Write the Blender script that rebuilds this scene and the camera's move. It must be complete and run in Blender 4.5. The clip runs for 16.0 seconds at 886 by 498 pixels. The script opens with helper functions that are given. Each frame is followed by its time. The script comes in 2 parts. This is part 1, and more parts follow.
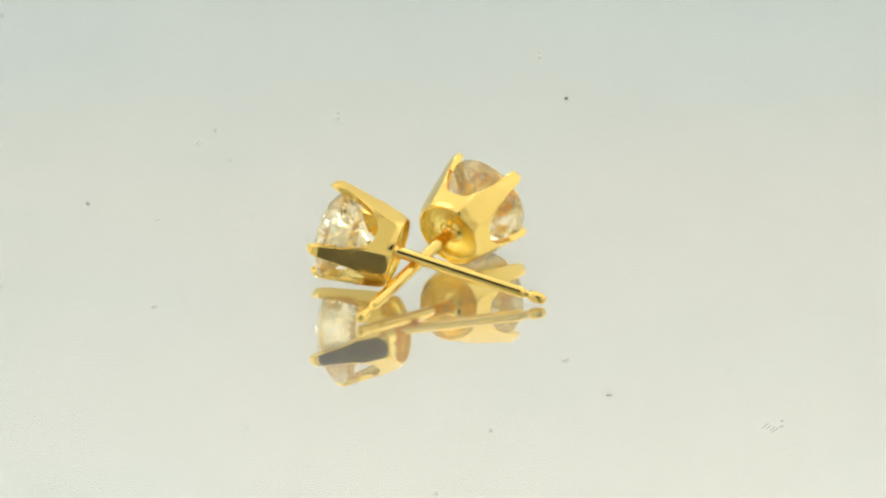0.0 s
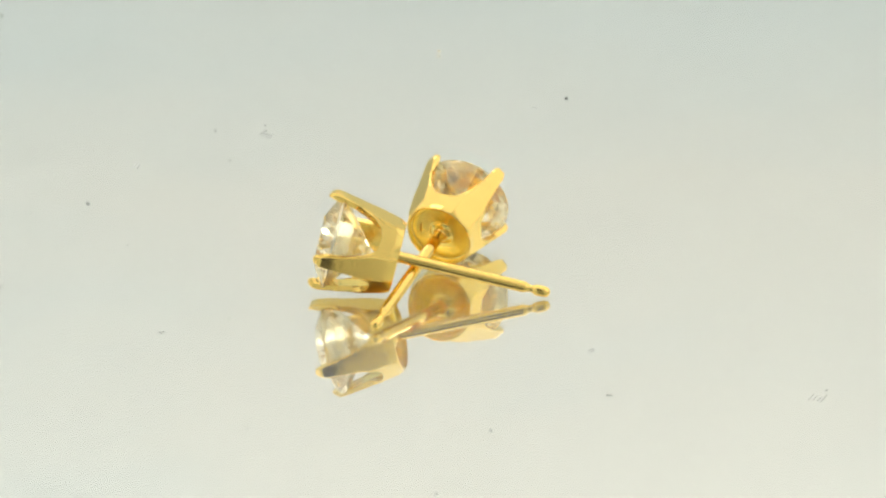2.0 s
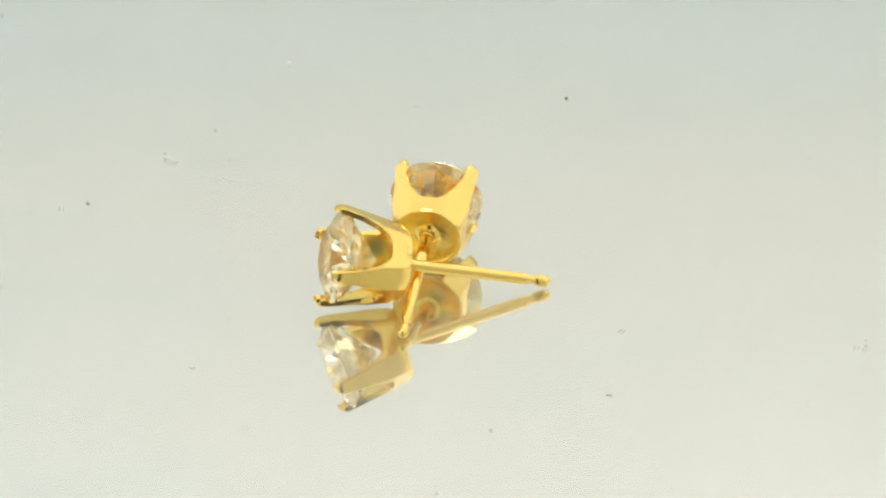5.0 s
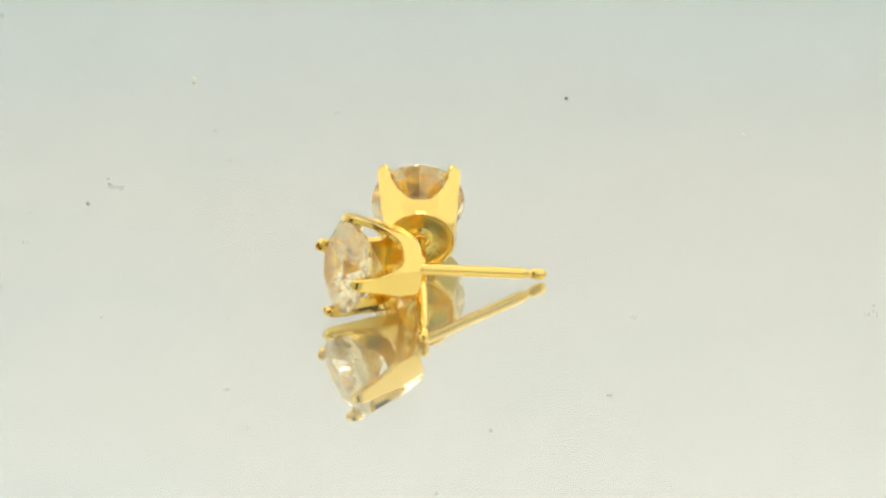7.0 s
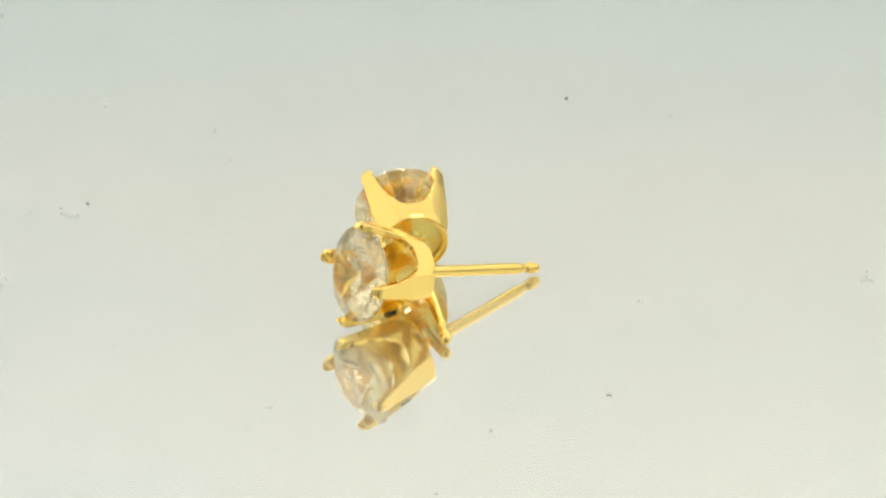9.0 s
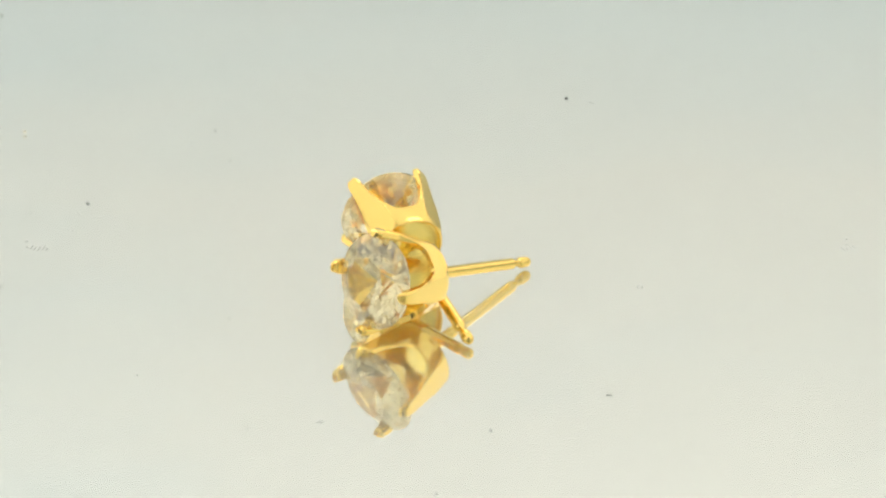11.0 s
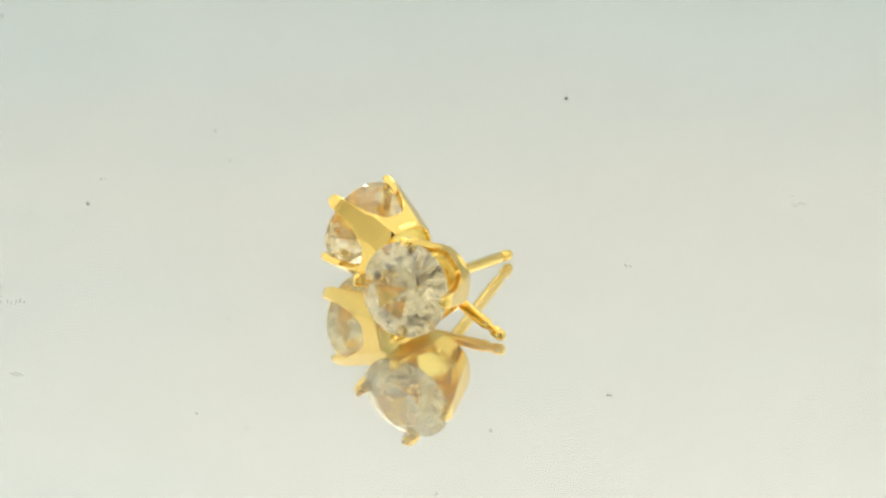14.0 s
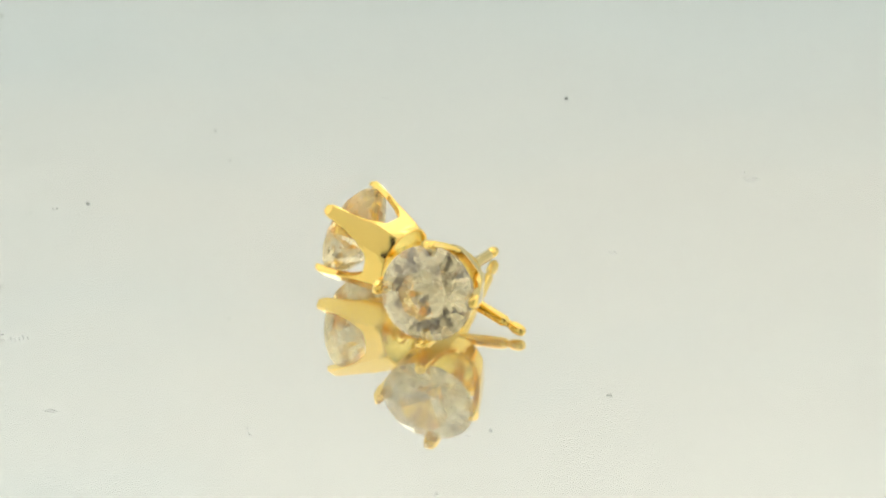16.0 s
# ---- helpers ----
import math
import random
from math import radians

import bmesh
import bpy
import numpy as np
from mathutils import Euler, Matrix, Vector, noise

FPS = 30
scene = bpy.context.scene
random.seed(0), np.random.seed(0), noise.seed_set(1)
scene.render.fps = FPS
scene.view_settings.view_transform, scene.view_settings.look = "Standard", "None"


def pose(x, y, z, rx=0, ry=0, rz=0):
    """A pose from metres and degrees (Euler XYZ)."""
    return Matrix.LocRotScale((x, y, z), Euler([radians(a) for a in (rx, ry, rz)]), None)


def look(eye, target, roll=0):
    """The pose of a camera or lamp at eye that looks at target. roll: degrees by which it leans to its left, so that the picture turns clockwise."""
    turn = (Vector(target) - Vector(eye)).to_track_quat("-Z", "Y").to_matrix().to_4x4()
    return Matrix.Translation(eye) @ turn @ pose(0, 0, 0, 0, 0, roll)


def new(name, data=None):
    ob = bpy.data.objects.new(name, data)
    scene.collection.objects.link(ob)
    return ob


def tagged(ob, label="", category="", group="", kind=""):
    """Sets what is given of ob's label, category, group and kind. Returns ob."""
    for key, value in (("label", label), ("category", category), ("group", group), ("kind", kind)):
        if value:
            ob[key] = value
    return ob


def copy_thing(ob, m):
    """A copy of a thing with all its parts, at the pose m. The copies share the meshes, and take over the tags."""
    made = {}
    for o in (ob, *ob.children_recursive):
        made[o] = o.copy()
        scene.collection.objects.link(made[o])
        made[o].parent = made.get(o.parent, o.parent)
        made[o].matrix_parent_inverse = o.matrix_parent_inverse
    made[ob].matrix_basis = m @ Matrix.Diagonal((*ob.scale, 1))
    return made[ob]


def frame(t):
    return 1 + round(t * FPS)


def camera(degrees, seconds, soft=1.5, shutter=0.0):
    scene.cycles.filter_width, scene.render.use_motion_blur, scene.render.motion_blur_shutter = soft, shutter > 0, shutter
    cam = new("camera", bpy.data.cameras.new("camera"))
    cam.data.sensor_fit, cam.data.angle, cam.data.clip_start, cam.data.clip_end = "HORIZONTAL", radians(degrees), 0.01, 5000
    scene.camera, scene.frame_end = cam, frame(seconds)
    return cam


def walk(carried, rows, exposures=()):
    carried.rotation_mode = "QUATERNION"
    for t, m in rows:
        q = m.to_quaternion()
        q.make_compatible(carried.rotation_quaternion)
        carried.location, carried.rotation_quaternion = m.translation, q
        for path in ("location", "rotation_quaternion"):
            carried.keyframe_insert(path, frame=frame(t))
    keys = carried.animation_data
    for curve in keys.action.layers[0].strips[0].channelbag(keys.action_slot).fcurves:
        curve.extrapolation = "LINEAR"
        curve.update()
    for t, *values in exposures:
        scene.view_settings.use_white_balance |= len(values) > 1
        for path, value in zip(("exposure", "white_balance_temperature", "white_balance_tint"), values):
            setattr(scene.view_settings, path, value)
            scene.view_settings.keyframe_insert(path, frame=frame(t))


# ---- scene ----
# ---- camera: fixed on a stand at the mouth of a small light tent ----
MM = 0.001
cam = camera(12.0, 16.0, soft=2.25)
TILT, AIM, PAN = radians(26.22), radians(25.624), radians(-0.231)
EYE = Vector((0.0, -300.24 * math.cos(TILT), 300.24 * math.sin(TILT))) * MM
WAY = Vector((math.sin(PAN) * math.cos(AIM), math.cos(PAN) * math.cos(AIM), -math.sin(AIM)))
EYE_POSE = look(EYE, EYE + WAY, -0.283)
walk(cam, [(0.0, EYE_POSE), (16.0, EYE_POSE)], exposures=[(0.0, 0.02), (16.0, 0.02)])

scene.cycles.max_bounces, scene.cycles.transmission_bounces, scene.cycles.glossy_bounces = 32, 32, 16

# ---- world: the dim room outside the tent ----
world = bpy.data.worlds.new("room")
scene.world = world
world.use_nodes = True
world.node_tree.nodes["Background"].inputs["Color"].default_value = (0.55, 0.60, 1.0, 1)
world.node_tree.nodes["Background"].inputs["Strength"].default_value = 0.06

FILL_TOP = 0.43      # glow of the fill panel added under the roof
FILL_SIDE = 0.49     # glow of the fill panels added on the side walls
FILL_BACK = 7.3      # glow of the fill strip added before the top of the backdrop


# ---- materials ----
def material(name, base=(0.8, 0.8, 0.8), rough=0.5, metal=0.0):
    m = bpy.data.materials.new(name)
    m.use_nodes = True
    b = m.node_tree.nodes["Principled BSDF"]
    b.inputs["Base Color"].default_value = (*base, 1)
    b.inputs["Roughness"].default_value = rough
    b.inputs["Metallic"].default_value = metal
    return m, m.node_tree.nodes, m.node_tree.links, b


def noise_node(nodes, links, scale, detail=3.0, stretch=(1, 1, 1), rough=0.5):
    co = nodes.new("ShaderNodeTexCoord")
    mp = nodes.new("ShaderNodeMapping")
    mp.inputs["Scale"].default_value = stretch
    n = nodes.new("ShaderNodeTexNoise")
    n.inputs["Scale"].default_value = scale
    n.inputs["Detail"].default_value = detail
    n.inputs["Roughness"].default_value = rough
    links.new(co.outputs["Object"], mp.inputs["Vector"])
    links.new(mp.outputs["Vector"], n.inputs["Vector"])
    return n


def spread(nodes, links, source, a, b, low, high):
    r = nodes.new("ShaderNodeMapRange")
    r.inputs["From Min"].default_value, r.inputs["From Max"].default_value = a, b
    r.inputs["To Min"].default_value, r.inputs["To Max"].default_value = low, high
    links.new(source, r.inputs["Value"])
    return r.outputs["Result"]


def gold(name, base, rough_low, rough_high, grain, depth, wave=0.3, stretch=(1, 1, 1)):
    """Yellow gold: fine polishing grain over slow waves in the sheet, with hairline wear in the gloss."""
    m, n, l, b = material(name, base, rough_low, 1.0)
    fine = noise_node(n, l, grain, 4.0, stretch)
    slow = noise_node(n, l, 420.0, 2.0)
    hair = noise_node(n, l, 2600.0, 5.0, (0.25, 1.0, 1.7), 0.7)
    wear = n.new("ShaderNodeMath")
    wear.operation = "ADD"
    l.new(spread(n, l, slow.outputs["Fac"], 0.35, 0.68, rough_low, (rough_low + rough_high) / 2), wear.inputs[0])
    l.new(spread(n, l, hair.outputs["Fac"], 0.52, 0.72, 0.0, (rough_high - rough_low) * 0.9), wear.inputs[1])
    l.new(wear.outputs["Value"], b.inputs["Roughness"])
    add = n.new("ShaderNodeMath")
    add.operation = "MULTIPLY_ADD"
    add.inputs[1].default_value = wave
    l.new(slow.outputs["Fac"], add.inputs[0])
    l.new(fine.outputs["Fac"], add.inputs[2])
    bump = n.new("ShaderNodeBump")
    bump.inputs["Strength"].default_value = 0.35
    bump.inputs["Distance"].default_value = depth
    l.new(add.outputs["Value"], bump.inputs["Height"])
    l.new(bump.outputs["Normal"], b.inputs["Normal"])
    return m


GOLD = (0.975, 0.690, 0.195)
MAT_BASKET = gold("satin_gold", GOLD, 0.11, 0.24, 6200.0, 0.016 * MM, 1.3)
MAT_PRONG = gold("polished_gold", GOLD, 0.06, 0.15, 4200.0, 0.008 * MM, 1.0)
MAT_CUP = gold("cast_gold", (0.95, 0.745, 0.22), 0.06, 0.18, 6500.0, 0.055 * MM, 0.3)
MAT_POST = gold("drawn_gold", GOLD, 0.05, 0.12, 4800.0, 0.010 * MM, 0.5, (1, 1, 0.08))
MAT_STAMP = gold("stamped_gold", (0.62, 0.40, 0.10), 0.3, 0.45, 5200.0, 0.01 * MM)


def gem_material():
    """Pale champagne stone with faint clouds in it."""
    m = bpy.data.materials.new("champagne_stone")
    m.use_nodes = True
    n, l = m.node_tree.nodes, m.node_tree.links
    n.clear()
    out = n.new("ShaderNodeOutputMaterial")
    uneven = n.new("ShaderNodeBump")
    uneven.inputs["Strength"].default_value = 0.11
    uneven.inputs["Distance"].default_value = 0.05 * MM
    l.new(noise_node(n, l, 1300.0, 3.0).outputs["Fac"], uneven.inputs["Height"])
    g = n.new("ShaderNodeBsdfGlass")
    g.inputs["Color"].default_value = (1.0, 0.964, 0.85, 1)
    g.inputs["Roughness"].default_value = 0.0
    g.inputs["IOR"].default_value = 2.25
    l.new(uneven.outputs["Normal"], g.inputs["Normal"])
    # cloudy inclusions scatter a little of the light
    cloud = n.new("ShaderNodeBsdfTranslucent")
    cloud.inputs["Color"].default_value = (0.93, 0.90, 0.82, 1)
    patch = noise_node(n, l, 900.0, 4.0, (1, 1, 1), 0.65)
    mix = n.new("ShaderNodeMixShader")
    l.new(spread(n, l, patch.outputs["Fac"], 0.47, 0.72, 0.025, 0.15), mix.inputs["Fac"])
    l.new(g.outputs[0], mix.inputs[1])
    l.new(cloud.outputs[0], mix.inputs[2])
    l.new(mix.outputs[0], out.inputs["Surface"])
    return m


MAT_GEM = gem_material()


def mirror_material():
    """Silvered plate with a film of grit and smears that scatters some of the light."""
    m = bpy.data.materials.new("dusty_mirror")
    m.use_nodes = True
    n, l = m.node_tree.nodes, m.node_tree.links
    n.clear()
    out = n.new("ShaderNodeOutputMaterial")
    silver = n.new("ShaderNodeBsdfGlossy")
    silver.inputs["Color"].default_value = (0.915, 0.925, 0.88, 1)
    silver.inputs["Roughness"].default_value = 0.009
    grit = n.new("ShaderNodeBsdfDiffuse")
    grit.inputs["Color"].default_value = (0.78, 0.79, 0.76, 1)
    smear = n.new("ShaderNodeBsdfGlossy")
    smear.inputs["Color"].default_value = (0.91, 0.915, 0.88, 1)
    smear.inputs["Roughness"].default_value = 0.34
    dust = n.new("ShaderNodeMixShader")
    dust.inputs["Fac"].default_value = 0.6
    l.new(grit.outputs[0], dust.inputs[1])
    l.new(smear.outputs[0], dust.inputs[2])
    mix = n.new("ShaderNodeMixShader")
    haze = noise_node(n, l, 38.0, 5.0)
    l.new(spread(n, l, haze.outputs["Fac"], 0.3, 0.7, 0.19, 0.24), mix.inputs["Fac"])
    l.new(silver.outputs[0], mix.inputs[1])
    l.new(dust.outputs[0], mix.inputs[2])
    l.new(mix.outputs[0], out.inputs["Surface"])
    return m


MAT_MIRROR = mirror_material()


def film_material():
    """Thin clear film: nearly all light passes, a little is thrown back."""
    m = bpy.data.materials.new("clear_film")
    m.use_nodes = True
    n, l = m.node_tree.nodes, m.node_tree.links
    n.clear()
    out = n.new("ShaderNodeOutputMaterial")
    clear = n.new("ShaderNodeBsdfTransparent")
    gloss = n.new("ShaderNodeBsdfGlossy")
    gloss.inputs["Roughness"].default_value = 0.015
    mix = n.new("ShaderNodeMixShader")
    mix.inputs["Fac"].default_value = 0.035
    l.new(clear.outputs[0], mix.inputs[1])
    l.new(gloss.outputs[0], mix.inputs[2])
    l.new(mix.outputs[0], out.inputs["Surface"])
    return m


MAT_FILM = film_material()
MAT_MARK = material("scratch", (0.66, 0.67, 0.645), 0.6)[0]
MAT_SENSOR_DUST = material("grey_sensor_dust", (0.13, 0.13, 0.125), 0.9)[0]
MAT_SOFT = material("soft_sensor_dust", (0.35, 0.35, 0.34), 0.9)[0]
MAT_FAINT = material("pale_speck", (0.56, 0.565, 0.55), 0.9)[0]
MAT_FLAKE = material("yellow_flake", (0.86, 0.76, 0.54), 0.5)[0]


def cloth_material(name, base):
    m, n, l, b = material(name, base, 0.9)
    weave = noise_node(n, l, 1500.0, 2.0)
    cloud = noise_node(n, l, 9.0, 4.0)
    mixer = n.new("ShaderNodeMixRGB")
    mixer.inputs[1].default_value = (base[0] * 0.97, base[1] * 0.99, base[2] * 0.985, 1)
    mixer.inputs[2].default_value = (base[0], base[1] * 0.985, base[2] * 0.95, 1)
    l.new(spread(n, l, cloud.outputs["Fac"], 0.4, 0.6, 0.0, 1.0), mixer.inputs[0])
    l.new(mixer.outputs[0], b.inputs["Base Color"])
    bump = n.new("ShaderNodeBump")
    bump.inputs["Strength"].default_value = 0.06
    bump.inputs["Distance"].default_value = 0.2 * MM
    l.new(weave.outputs["Fac"], bump.inputs["Height"])
    l.new(bump.outputs["Normal"], b.inputs["Normal"])
    return m


def paper_material(name, base):
    """Warm grey-white paper with soft blotches; cooler, dimmer light towards foot and one side is painted in."""
    m, n, l, b = material(name, base, 0.9)
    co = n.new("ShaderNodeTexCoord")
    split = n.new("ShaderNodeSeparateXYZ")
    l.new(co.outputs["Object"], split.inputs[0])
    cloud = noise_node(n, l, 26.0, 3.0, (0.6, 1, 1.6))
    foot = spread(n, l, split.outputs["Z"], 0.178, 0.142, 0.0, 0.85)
    cool_cast = n.new("ShaderNodeMath")
    cool_cast.operation = "ADD"
    cool_cast.use_clamp = True
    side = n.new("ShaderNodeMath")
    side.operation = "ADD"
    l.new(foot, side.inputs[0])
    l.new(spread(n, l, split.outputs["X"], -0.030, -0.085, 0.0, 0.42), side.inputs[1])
    l.new(side.outputs[0], cool_cast.inputs[0])
    l.new(spread(n, l, cloud.outputs["Fac"], 0.35, 0.65, -0.20, 0.16), cool_cast.inputs[1])
    # the cool, darker tint stands in for light fading down the backdrop
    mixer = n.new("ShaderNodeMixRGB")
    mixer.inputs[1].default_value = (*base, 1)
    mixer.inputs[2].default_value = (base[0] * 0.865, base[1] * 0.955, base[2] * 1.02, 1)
    l.new(cool_cast.outputs[0], mixer.inputs[0])
    l.new(mixer.outputs[0], b.inputs["Base Color"])
    return m


MAT_TENT = cloth_material("tent_cloth", (0.86, 0.855, 0.835))
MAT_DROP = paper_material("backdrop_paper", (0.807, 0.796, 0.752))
MAT_TABLE = cloth_material("table_board", (0.70, 0.70, 0.68))


def glow(name, colour, strength):
    m = bpy.data.materials.new(name)
    m.use_nodes = True
    b = m.node_tree.nodes["Principled BSDF"]
    b.inputs["Base Color"].default_value = (0.8, 0.8, 0.8, 1)
    b.inputs["Emission Color"].default_value = (*colour, 1)
    b.inputs["Emission Strength"].default_value = strength
    return m


MAT_TOP = glow("top_fill", (0.98, 1.0, 0.985), FILL_TOP)
MAT_STRIP = glow("fill_strip", (1.0, 0.995, 0.95), FILL_BACK)
MAT_SIDE = glow("side_fill", (0.99, 1.0, 0.97), FILL_SIDE)
MAT_CASE = material("lamp_case", (0.75, 0.75, 0.74), 0.5)[0]


# ---- building helpers ----
def mesh_of(name, bm, mat, smooth=0.0):
    bmesh.ops.recalc_face_normals(bm, faces=bm.faces[:])
    me = bpy.data.meshes.new(name)
    if smooth:
        for f in bm.faces:
            f.smooth = True
        for e in bm.edges:
            if len(e.link_faces) == 2 and e.calc_face_angle(0) > radians(smooth):
                e.smooth = False
    bm.to_mesh(me)
    bm.free()
    me.materials.append(mat)
    return me


def part(name, bm, mat, parent=None, label="", smooth=0.0):
    ob = new(name, mesh_of(name, bm, mat, smooth))
    if parent:
        ob.parent = parent
    return tagged(ob, label)


def box(bm, x0, x1, y0, y1, z0, z1):
    v = [bm.verts.new((x, y, z)) for x in (x0, x1) for y in (y0, y1) for z in (z0, z1)]
    for q in ((0, 1, 3, 2), (4, 6, 7, 5), (0, 4, 5, 1), (2, 3, 7, 6), (0, 2, 6, 4), (1, 5, 7, 3)):
        bm.faces.new([v[i] for i in q])


def lathe(bm, profile, count=48, closed=True):
    """Turns a profile of (radius, height) about z. Radius 0 makes a point."""
    rings = []
    for r, z in profile:
        if r < 1e-9:
            rings.append([bm.verts.new((0, 0, z))])
        else:
            rings.append([bm.verts.new((r * math.cos(2 * math.pi * i / count), r * math.sin(2 * math.pi * i / count), z)) for i in range(count)])
    pairs = list(zip(rings, rings[1:]))
    if closed:
        pairs.append((rings[-1], rings[0]))
    for a, b in pairs:
        for i in range(count):
            j = (i + 1) % count
            if len(a) == 1 and len(b) == 1:
                continue
            if len(a) == 1:
                bm.faces.new((a[0], b[i], b[j]))
            elif len(b) == 1:
                bm.faces.new((a[i], a[j], b[0]))
            else:
                bm.faces.new((a[i], a[j], b[j], b[i]))


# ---- the light tent ----
HALF, BACK, FRONT, HIGH = 0.30, 0.40, -0.25, 0.46


def tent():
    bm = bmesh.new()
    box(bm, -0.5, 0.5, -0.5, 0.5, -0.05, -0.02)
    tagged(part("table_top", bm, MAT_TABLE), "pale board table under the light tent", "table", kind="structure")
    bm = bmesh.new()
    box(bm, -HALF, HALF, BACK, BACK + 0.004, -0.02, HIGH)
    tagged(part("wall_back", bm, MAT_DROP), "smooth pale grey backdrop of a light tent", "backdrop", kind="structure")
    for s, name in ((-1, "wall_west"), (1, "wall_east")):
        bm = bmesh.new()
        box(bm, min(s * HALF, s * (HALF + 0.004)), max(s * HALF, s * (HALF + 0.004)), FRONT, BACK, -0.02, HIGH)
        tagged(part(name, bm, MAT_TENT), "white cloth side wall of a light tent", "wall", kind="structure")
    bm = bmesh.new()
    box(bm, -HALF - 0.004, HALF + 0.004, FRONT, BACK + 0.004, HIGH, HIGH + 0.004)
    tagged(part("ceiling", bm, MAT_TENT), "white cloth roof of a light tent", "ceiling", kind="structure")
    # front wall with a slot that the lens looks through
    bm = bmesh.new()
    x0, x1, z0, z1 = -SLOT, SLOT, 0.04, 0.345
    for a, b, c, d in ((-HALF, x0, -0.02, HIGH), (x1, HALF, -0.02, HIGH), (x0, x1, -0.02, z0), (x0, x1, z1, HIGH)):
        box(bm, a, b, FRONT - 0.004, FRONT, c, d)
    tagged(part("wall_front", bm, MAT_TENT), "white cloth front of a light tent with an open slot", "wall", kind="structure")


SLOT = 0.07
tent()


def lamp(name, label, mat, m, wide, deep):
    base = new(name)
    base.matrix_world = m
    bm = bmesh.new()
    box(bm, -wide / 2 - 0.006, wide / 2 + 0.006, -deep / 2 - 0.006, deep / 2 + 0.006, 0.004, 0.016)
    part("case", bm, MAT_CASE, base)
    bm = bmesh.new()
    box(bm, -wide / 2, wide / 2, -deep / 2, deep / 2, -0.002, 0.004)
    part("diffuser", bm, mat, base, "glowing white diffuser of an added fill light")
    return tagged(base, label, "light panel")


# roof and side panels are added fills, in place of cloth lit from outside
lamp("ceiling_fill", "added white fill panel under the tent roof", MAT_TOP, pose(0, 0.040, HIGH - 0.016), 0.57, 0.55)
# this strip is added to grade the backdrop from bright top to foot
lamp("fill_strip", "long white fill strip added to wash the backdrop", MAT_STRIP, pose(0, 0.354, 0.420, 45), 0.56, 0.05)
for s in (-1, 1):
    tagged(lamp("side_fill", "added white fill panel on a side wall of the tent", MAT_SIDE, pose(s * (HALF - 0.016), 0.07, 0.24, 0, s * 90, 0), 0.36, 0.56), group="side lights")

# ---- the mirror turntable: everything on it turns about the origin ----
SPIN = 5.348
FILM = 0.16 * MM      # thickness of the clear film over the silver


def turn(t):
    return pose(0, 0, 0, 0, 0, SPIN * t)


def mirror_turntable():
    base = new("mirror_turntable")
    bm = bmesh.new()
    r = 0.16
    lathe(bm, [(0, 0), (r - 0.001, 0), (r, -0.001), (r, -0.004), (0, -0.004)], 96, closed=False)
    silvered = part("mirror_plate", bm, MAT_MIRROR, base, "silvered mirror plate with a thin film of dust")
    bm = bmesh.new()
    lathe(bm, [(0, FILM), (r - 0.002, FILM), (r - 0.0019, 0.00002)], 96, closed=False)
    part("cover_film", bm, MAT_FILM, silvered, "thin clear film over the mirror")
    bm = bmesh.new()
    lathe(bm, [(0, -0.0045), (r - 0.012, -0.0045), (r - 0.012, -0.019), (0, -0.019)], 64, closed=False)
    part("platter", bm, MAT_CASE, base, "pale platter under the mirror")
    return tagged(base, "round mirror turntable, lightly scratched and dusty", "turntable")


TABLE = mirror_turntable()


def scuff(x, y, angle, strokes, long, mat=MAT_MARK, wide=0.09):
    """A small group of fine parallel nicks in the mirror."""
    bm = bmesh.new()
    c, s = math.cos(angle), math.sin(angle)
    for i in range(strokes):
        o = (i - (strokes - 1) / 2) * wide * 3.2 + random.uniform(-0.04, 0.04)
        h = long * random.uniform(0.6, 1.0) / 2
        slide = random.uniform(-0.15, 0.15) * long
        ring = []
        for u, v in ((-h, 0), (-h * 0.4, -wide / 2), (h * 0.5, -wide / 2), (h, 0.02), (h * 0.5, wide / 2), (-h * 0.5, wide / 2)):
            u, v = u + slide, v + o
            ring.append(((x + u * c - v * s) * MM, (y + u * s + v * c) * MM))
        low = [bm.verts.new((a, b, -0.0002)) for a, b in ring]
        top = [bm.verts.new((a, b, 0.00001)) for a, b in ring]
        bm.faces.new(top)
        for k in range(6):
            bm.faces.new((low[k], low[(k + 1) % 6], top[(k + 1) % 6], top[k]))
    return part("scratch", bm, mat, TABLE, "fine grey nicks in the mirror")


for x, y, angle, strokes, long in ((20.8, -20.6, 0.9, 4, 1.1), (7.3, -10.7, 0.5, 2, 0.8), (-19.9, 26.0, 1.2, 2, 1.1), (-9.4, 30.0, 0.3, 5, 1.0),
                                   (34.2, 8.4, 1.4, 1, 1.3), (-22.2, 12.3, 0.7, 1, 0.8), (-21.5, -2.2, 2.0, 2, 0.7), (12.0, 31.0, 0.4, 2, 0.6)):
    scuff(x, y, angle, strokes, long)


def flake(x, y, size, mat, name, label, category):
    """A crumb of dust lying on the mirror, turning with it."""
    bm = bmesh.new()
    bmesh.ops.create_icosphere(bm, subdivisions=2, radius=size * MM)
    for v in bm.verts:
        v.co *= 1 + 0.35 * noise.noise(v.co / (size * MM) * 1.3 + Vector((x, y, 0)))
        v.co.z *= 0.5
    ob = part(name, bm, mat, None, "", 60)
    return tagged(ob, label, category), Vector((x, y, size * 0.42 + 0.16)) * MM


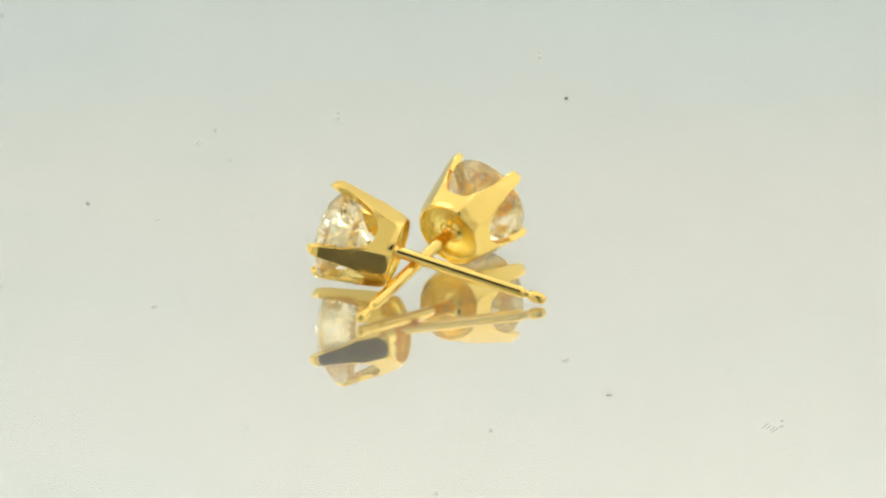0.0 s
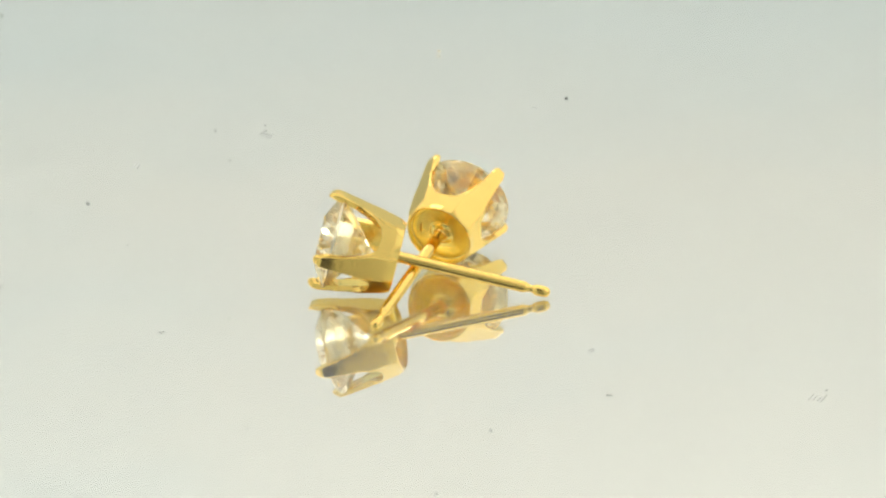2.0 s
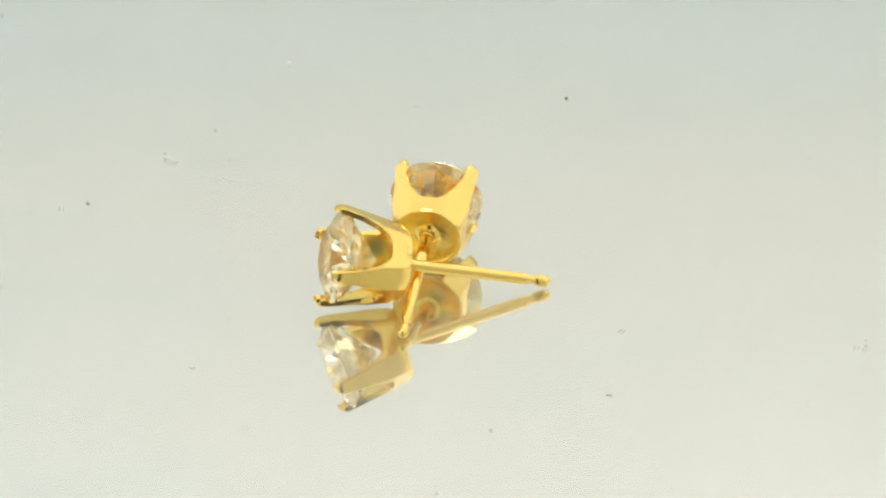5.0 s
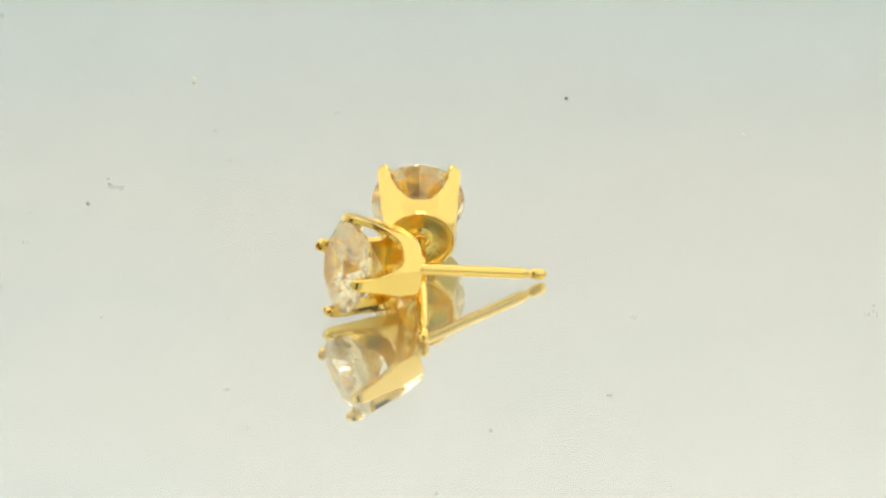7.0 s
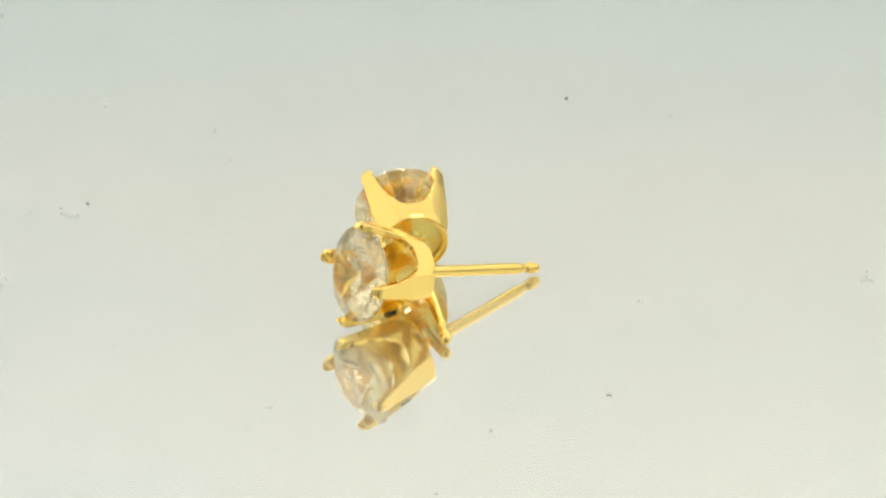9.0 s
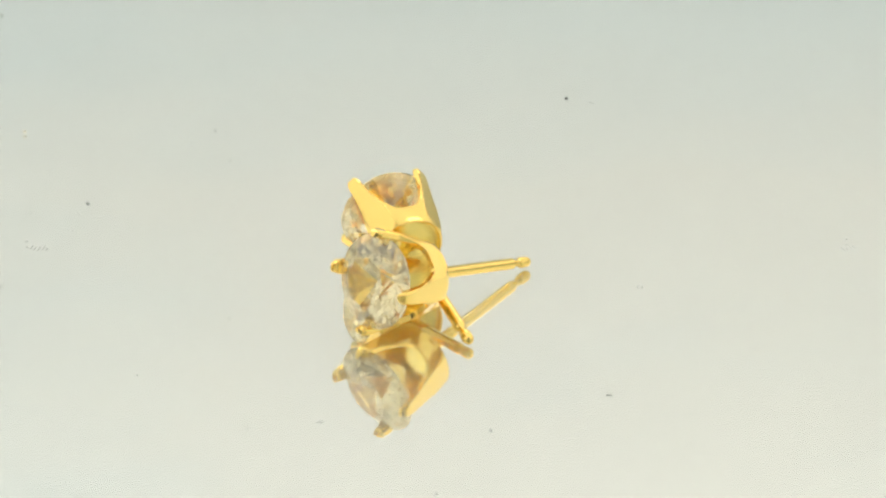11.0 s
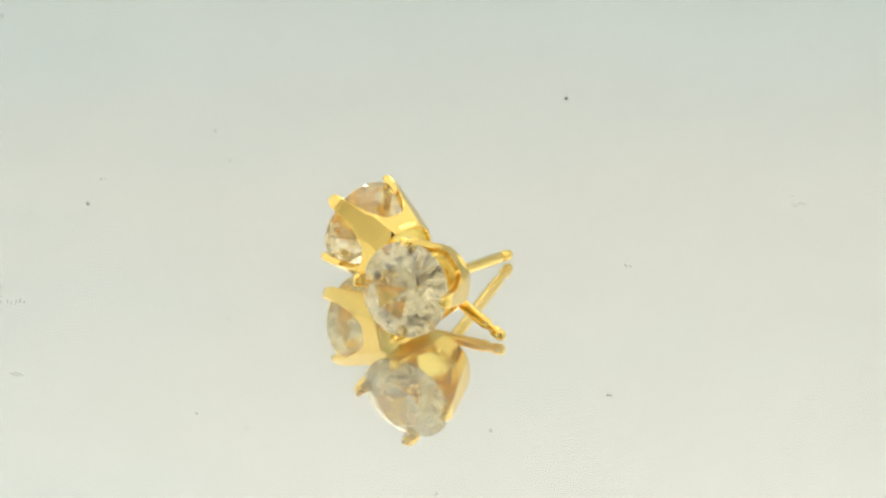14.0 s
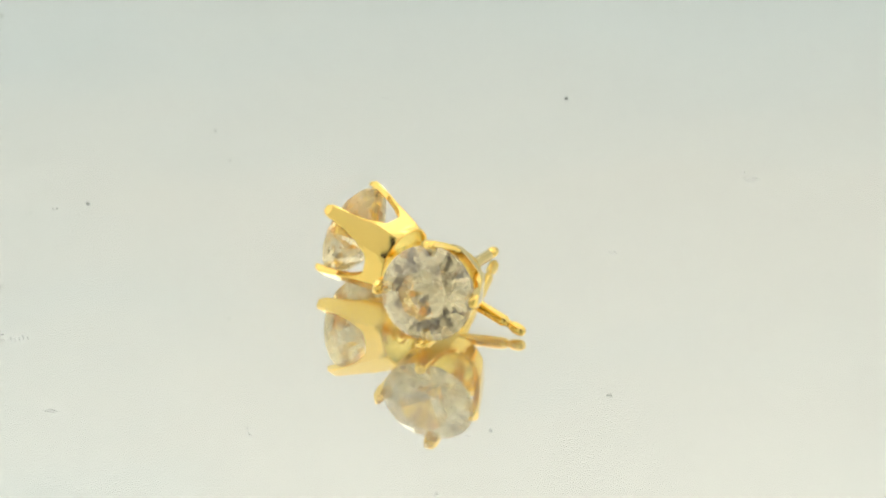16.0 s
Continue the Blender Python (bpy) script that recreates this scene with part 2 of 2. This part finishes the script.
FLAKES = [flake(6.6, 43.1, 0.15, MAT_FLAKE, "dust_flake", "tiny yellow flake lying on the mirror", "dust flake"),
          flake(-9.3, 31.2, 0.13, MAT_FAINT, "dust_flake", "tiny grey flake lying on the mirror", "dust flake"),
          flake(21.6, -20.0, 0.11, MAT_FAINT, "dust_flake", "tiny grey flake lying on the mirror", "dust flake")]


# ---- the stud earrings ----
RIM, CUT, SPLIT, TIPS = -0.2, 1.32, 3.7, 5.2     # heights over the base, in mm


def flare(z):
    """Outer radius at the middle of a prong."""
    return 2.50 + 0.2667 * (z - RIM)


def breadth(z):
    """Width of a prong's flat."""
    if z < 1.9:
        return 1.75
    if z < 2.5:
        return 1.75 - 0.60 * (z - 1.9)
    return 1.39 - 0.21 * (z - 2.5) if z < 3.7 else 1.138 - 0.1 * (z - 3.7)


def basket_mesh():
    """A flared sheet with four flats that run up into the prongs and four scallops between them."""
    wall, rows, across, gap = 0.42, 16, 7, 22
    cols = []                                        # (quarter, kind, u)
    for q in range(4):
        cols += [(q, 0, -1 + 2 * i / (across - 1)) for i in range(across)]
        cols += [(q, 1, -1 + 2 * (i + 1) / (gap + 1)) for i in range(gap)]

    def spot(q, kind, u, z, inset, bore=0.0):
        r, w = flare(z) - inset, breadth(z)
        turned = max(0.0, 1 - (z - RIM) / 0.5) ** 1.2       # round at the rim, with flats above it
        if kind == 0:
            s = u * (w / 2) * (r / (r + inset))
            x, y = r + 0.008 * (1 - u * u) * (1 - turned), s
            k = 1 + (r / math.hypot(x, y) - 1) * turned
            x, y = x * k, y * k
        else:
            half = (w / 2) * (r / (r + inset))
            corner, a0 = math.hypot(r, half), math.atan2(half, r)
            a = math.pi / 4 + u * (math.pi / 4 - a0)
            chord = corner * math.cos(math.pi / 4 - a0) / math.cos(a - math.pi / 4)
            chord += (r - chord) * turned
            x, y = chord * math.cos(a), chord * math.sin(a)
        if bore:
            k = bore / math.hypot(x, y)
            x, y = x * k, y * k
        c, s = math.cos(q * math.pi / 2), math.sin(q * math.pi / 2)
        return ((x * c - y * s) * MM, (x * s + y * c) * MM, z * MM)

    def top(kind, u):
        if kind == 0:
            return SPLIT
        return CUT + (SPLIT - CUT) * (1 - math.sqrt(max(0.0, 1 - abs(u) ** 4.2)))

    bm = bmesh.new()
    outer, inner = [], []
    for q, kind, u in cols:
        h = top(kind, u)
        zs = [RIM, RIM + 0.05] + [RIM + 0.05 + (h - RIM - 0.05) * (i + 1) / rows for i in range(rows)]
        outer.append([bm.verts.new(spot(q, kind, u, z, 0.05 if i == 0 else 0.0)) for i, z in enumerate(zs)])
        inner.append([bm.verts.new(spot(q, kind, u, z, wall, 2.34 if z < 0.45 else 0.0)) for z in zs])
    n = len(cols)
    for i in range(n):
        j = (i + 1) % n
        for k in range(rows + 1):
            bm.faces.new((outer[i][k], outer[j][k], outer[j][k + 1], outer[i][k + 1]))
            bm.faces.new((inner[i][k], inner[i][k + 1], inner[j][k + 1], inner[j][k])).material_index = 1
        bm.faces.new((outer[i][-1], outer[j][-1], inner[j][-1], inner[i][-1]))
        bm.faces.new((outer[i][0], inner[i][0], inner[j][0], outer[j][0]))
    return bm


def prong_mesh():
    """One claw: it rises from the sheet, then bends in over the edge of the stone and ends in a blunt face."""
    path = [(flare(3.5) + 0.004, 3.50, 0.43), (flare(4.05) + 0.003, 4.05, 0.46), (flare(4.5), 4.50, 0.52), (3.83, 4.84, 0.57), (3.85, 5.10, 0.60),
            (3.77, 5.34, 0.60), (3.61, 5.52, 0.57), (3.43, 5.62, 0.52), (3.35, 5.58, 0.36)]
    taper = (1.0, 1.0, 0.99, 0.96, 0.92, 0.85, 0.75, 0.60, 0.42)
    bm = bmesh.new()
    rings = []
    for i, (r, z, thick) in enumerate(path):
        a = path[max(i - 1, 0)]
        b = path[min(i + 1, len(path) - 1)]
        d = Vector((b[0] - a[0], b[1] - a[1])).normalized()
        nx, nz = (-1.0, 0.0) if i == 0 else (-d.y, d.x)
        w = (breadth(z) / 2 + 0.004) * taper[i]
        e = min(0.035 + 0.025 * i, 0.15)
        ring = []
        for s, k in ((-w, e), (-w + e, 0), (0, -0.008), (w - e, 0), (w, e), (w, thick - e), (w - e, thick), (-w + e, thick), (-w, thick - e)):
            ring.append(bm.verts.new(((r + nx * k) * MM, s * MM, (z + nz * k) * MM)))
        rings.append(ring)
    for a, b in zip(rings, rings[1:]):
        for k in range(9):
            bm.faces.new((a[k], a[(k + 1) % 9], b[(k + 1) % 9], b[k]))
    bm.faces.new(rings[0])
    bm.faces.new(rings[-1])
    return bm


def cup_mesh():
    """The hollow back: a shallow bowl let into the base."""
    bm = bmesh.new()
    prof = [(2.345, -0.12), (2.335, 0.15), (2.31, 0.23), (2.24, 0.275), (1.90, 0.29), (1.00, 0.30), (0.93, 0.28), (0.86, 0.22), (0.76, 0.14), (0.64, 0.07), (0.52, 0.03), (0.0, 0.02),
            (0.0, 0.70), (1.2, 0.72), (1.9, 0.65), (2.36, 0.45)]
    lathe(bm, [(r * MM, z * MM) for r, z in prof], 64, closed=True)
    return bm


def post_mesh():
    bm = bmesh.new()
    prof = [(0.0, 0.40), (0.52, 0.40), (0.52, 0.02), (0.47, -0.04), (0.43, -0.10), (0.42, -0.18), (0.42, -9.32), (0.40, -9.46), (0.34, -9.56), (0.27, -9.74), (0.27, -10.04), (0.0, -10.04)]
    lathe(bm, [(r * MM, z * MM) for r, z in prof], 32, closed=False)
    return bm


def tip_mesh():
    bm = bmesh.new()
    prof = [(0.0, -9.98), (0.26, -9.98), (0.35, -10.1), (0.405, -10.32), (0.41, -10.72), (0.38, -10.97), (0.30, -11.14), (0.16, -11.25), (0.0, -11.28)]
    lathe(bm, [(r * MM, z * MM) for r, z in prof], 32, closed=False)
    return bm


def gem_mesh(seat=4.52, R=3.37):
    """A round brilliant: table, stars, kites, girdle, pavilion."""
    pts = []
    for k in range(8):
        a = math.pi / 4 * k
        b = a + math.pi / 8
        pts.append((1.80 * math.cos(a), 1.80 * math.sin(a), 1.02))
        pts.append((2.48 * math.cos(b), 2.48 * math.sin(b), 0.66))
        pts.append((0.78 * math.cos(b), 0.78 * math.sin(b), -2.16))
        pts.append((2.05 * math.cos(a), 2.05 * math.sin(a), -1.155))
        pts.append((2.95 * math.cos(a), 2.95 * math.sin(a), 0.375))
    for k in range(48):
        a = 2 * math.pi * k / 48
        wave = 0.035 * math.cos(16 * a)
        pts.append((R * math.cos(a), R * math.sin(a), 0.09 + wave))
        pts.append((R * math.cos(a), R * math.sin(a), -0.09 - wave))
    pts.append((0, 0, -2.78))
    bm = bmesh.new()
    for x, y, z in pts:
        bm.verts.new((x * MM, y * MM, (z + seat) * MM))
    bmesh.ops.convex_hull(bm, input=bm.verts[:])
    loose = [v for v in bm.verts if not v.link_faces]
    bmesh.ops.delete(bm, geom=loose, context="VERTS")
    bmesh.ops.dissolve_limit(bm, angle_limit=radians(1.2), verts=bm.verts[:], edges=bm.edges[:])
    return bm


def stud_earring():
    base = new("stud_earring")
    basket = part("basket", basket_mesh(), MAT_BASKET, base, "satin yellow gold basket with scalloped sides", smooth=40)
    basket.data.materials.append(MAT_CUP)            # the inside takes the lighter cup gold, for light that comes through the stone
    worn = basket.modifiers.new("worn_edges", "BEVEL")
    worn.width, worn.segments, worn.limit_method, worn.angle_limit = 0.055 * MM, 2, "ANGLE", radians(15)
    worn.use_clamp_overlap = True
    claw = mesh_of("prong", prong_mesh(), MAT_PRONG, 32)
    for q in range(4):
        p = new("prong", claw)
        p.parent = base
        p.matrix_basis = pose(0, 0, 0, 0, 0, 90 * q)
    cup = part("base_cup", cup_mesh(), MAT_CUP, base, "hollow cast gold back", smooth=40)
    post = part("post", post_mesh(), MAT_POST, base, "thin straight gold ear post", smooth=40)
    part("post_tip", tip_mesh(), MAT_POST, post, "rounded gold tip beyond a notch", smooth=50)
    part("gemstone", gem_mesh(), MAT_GEM, base, "clear pale champagne round brilliant stone")
    return base, cup


STUD_A, cup_a = stud_earring()
tagged(STUD_A, "yellow gold four-prong stud earring, clear stone, lying on mirror", "earring", "pair of stud earrings")
STUD_B = copy_thing(STUD_A, Matrix())
tagged(STUD_B, "yellow gold four-prong stud earring, its post crossing under the other")
# the setting of the first stud sits a little askew on its post
ASKEW = pose(0, 0, 3.0 * MM) @ pose(0, 0, 0, -2) @ pose(0, 0, -3.0 * MM)
for piece in STUD_A.children:
    if not piece.name.startswith("post"):
        piece.matrix_basis = ASKEW @ piece.matrix_basis
cup_b = [c for c in STUD_B.children if c.name.startswith("base_cup")][0]


def stamp(parent):
    """A worn hallmark inside the cup, too small to read."""
    for k, (a, h) in enumerate(((0.0, 0.34), (0.16, 0.30), (0.30, 0.36))):
        bm = bmesh.new()
        box(bm, -0.05 * MM, 0.05 * MM, -h / 2 * MM, h / 2 * MM, -0.03 * MM, 0.03 * MM)
        ob = part("stamp_bar", bm, MAT_STAMP, parent)
        ob.matrix_basis = pose(0, 0, 0, 0, 0, -52 + 57.3 * a * 0.9) @ pose(1.62 * MM, 0, 0.265 * MM, 0, 0, 18)


stamp(cup_b)


def stand(origin, side, axis):
    """The pose of a stud from the middle of its prong tips, the way to one prong, and its axis (mm)."""
    a = Vector(axis).normalized()
    s = Vector(side)
    s = (s - a * s.dot(a)).normalized()
    m = Matrix((s, a.cross(s), a)).transposed().to_4x4()
    m.translation = (Vector(origin) - a * TIPS) * MM
    return m


REST_A = stand((-9.362, 1.551, 4.36), (0.2217, -0.05, 0.9738), (-0.9448, 0.2286, 0.2365))
REST_B = stand((2.302, 7.838, 4.031), (-0.6452, 0.2684, 0.7153), (0.5688, 0.7938, 0.2153))
SLID_B = stand((2.125, 8.101, 3.951), (-0.6766, 0.2888, 0.6773), (0.5542, 0.8054, 0.2102))

# ---- sensor dust modelled as specks on the backdrop, seen again in the mirror: place along it, height, size (mm), faint or dark ----
for x, z, size, faint in ((18.8, 159.6, 0.42, 0), (-64.9, 179.3, 0.42, 0), (-74.9, 181.0, 0.38, 1), (-76.6, 163.3, 0.36, 2), (-73.8, 171.1, 0.40, 2),
                          (-60.9, 164.8, 0.38, 2), (-42.2, 165.4, 0.38, 1), (-39.8, 171.1, 0.40, 1), (-40.7, 201.9, 0.38, 1), (-38.1, 224.0, 0.40, 1),
                          (-59.4, 224.6, 0.38, 2), (5.7, 224.6, 0.46, 1), (26.9, 217.6, 0.62, 2), (-78.2, 143.7, 0.4, 1), (-80.9, 195.4, 0.4, 1),
                          (-4.2, 237.6, 0.5, 2), (-65.3, 169.2, 0.34, 2), (-67.9, 184.5, 0.36, 2), (-75.2, 183.7, 0.34, 2),
                          (-61.8, 149.6, 0.36, 2), (-60.3, 151.0, 0.34, 2), (-66.8, 181.6, 0.34, 2)):
    bm = bmesh.new()
    bmesh.ops.create_icosphere(bm, subdivisions=2, radius=0.8 * size * MM)
    for v in bm.verts:
        v.co *= 1 + 0.4 * noise.noise(v.co / (size * MM) * 1.4 + Vector((x, 0, z)))
        v.co.y *= 0.35
        v.co.x *= 1.5 if size > 0.6 else 1.0
        v.co.z *= 0.6 if size > 0.6 else 1.0
    speck = part("sensor_dust", bm, (MAT_SENSOR_DUST, MAT_SOFT, MAT_FAINT)[faint], None, "", 60)
    speck.matrix_world = pose(x * MM, BACK - 0.25 * size * MM, z * MM)
    tagged(speck, "tiny %s speck of lint stuck on the backdrop" % ("dark grey", "grey", "pale grey")[faint], "lint", "lint specks on the backdrop")



# ---- what moves ----
def motions():
    times = [i * 0.25 for i in range(65)]
    walk(TABLE, [(t, turn(t)) for t in times])
    for crumb, place in FLAKES:
        walk(crumb, [(t, turn(t) @ Matrix.Translation(place)) for t in times])
    walk(STUD_A, [(t, turn(t) @ REST_A) for t in times])
    # the second stud slips a little on the mirror at 12.35 s
    rows = [(t, turn(t) @ REST_B) for t in times if t < 12.1] + [(t, turn(t) @ REST_B) for t in (12.1, 12.2, 12.3)]
    rows += [(t, turn(t) @ SLID_B) for t in (12.4, 12.5, 12.6)] + [(t, turn(t) @ SLID_B) for t in times if t > 12.7]
    walk(STUD_B, rows)


motions()
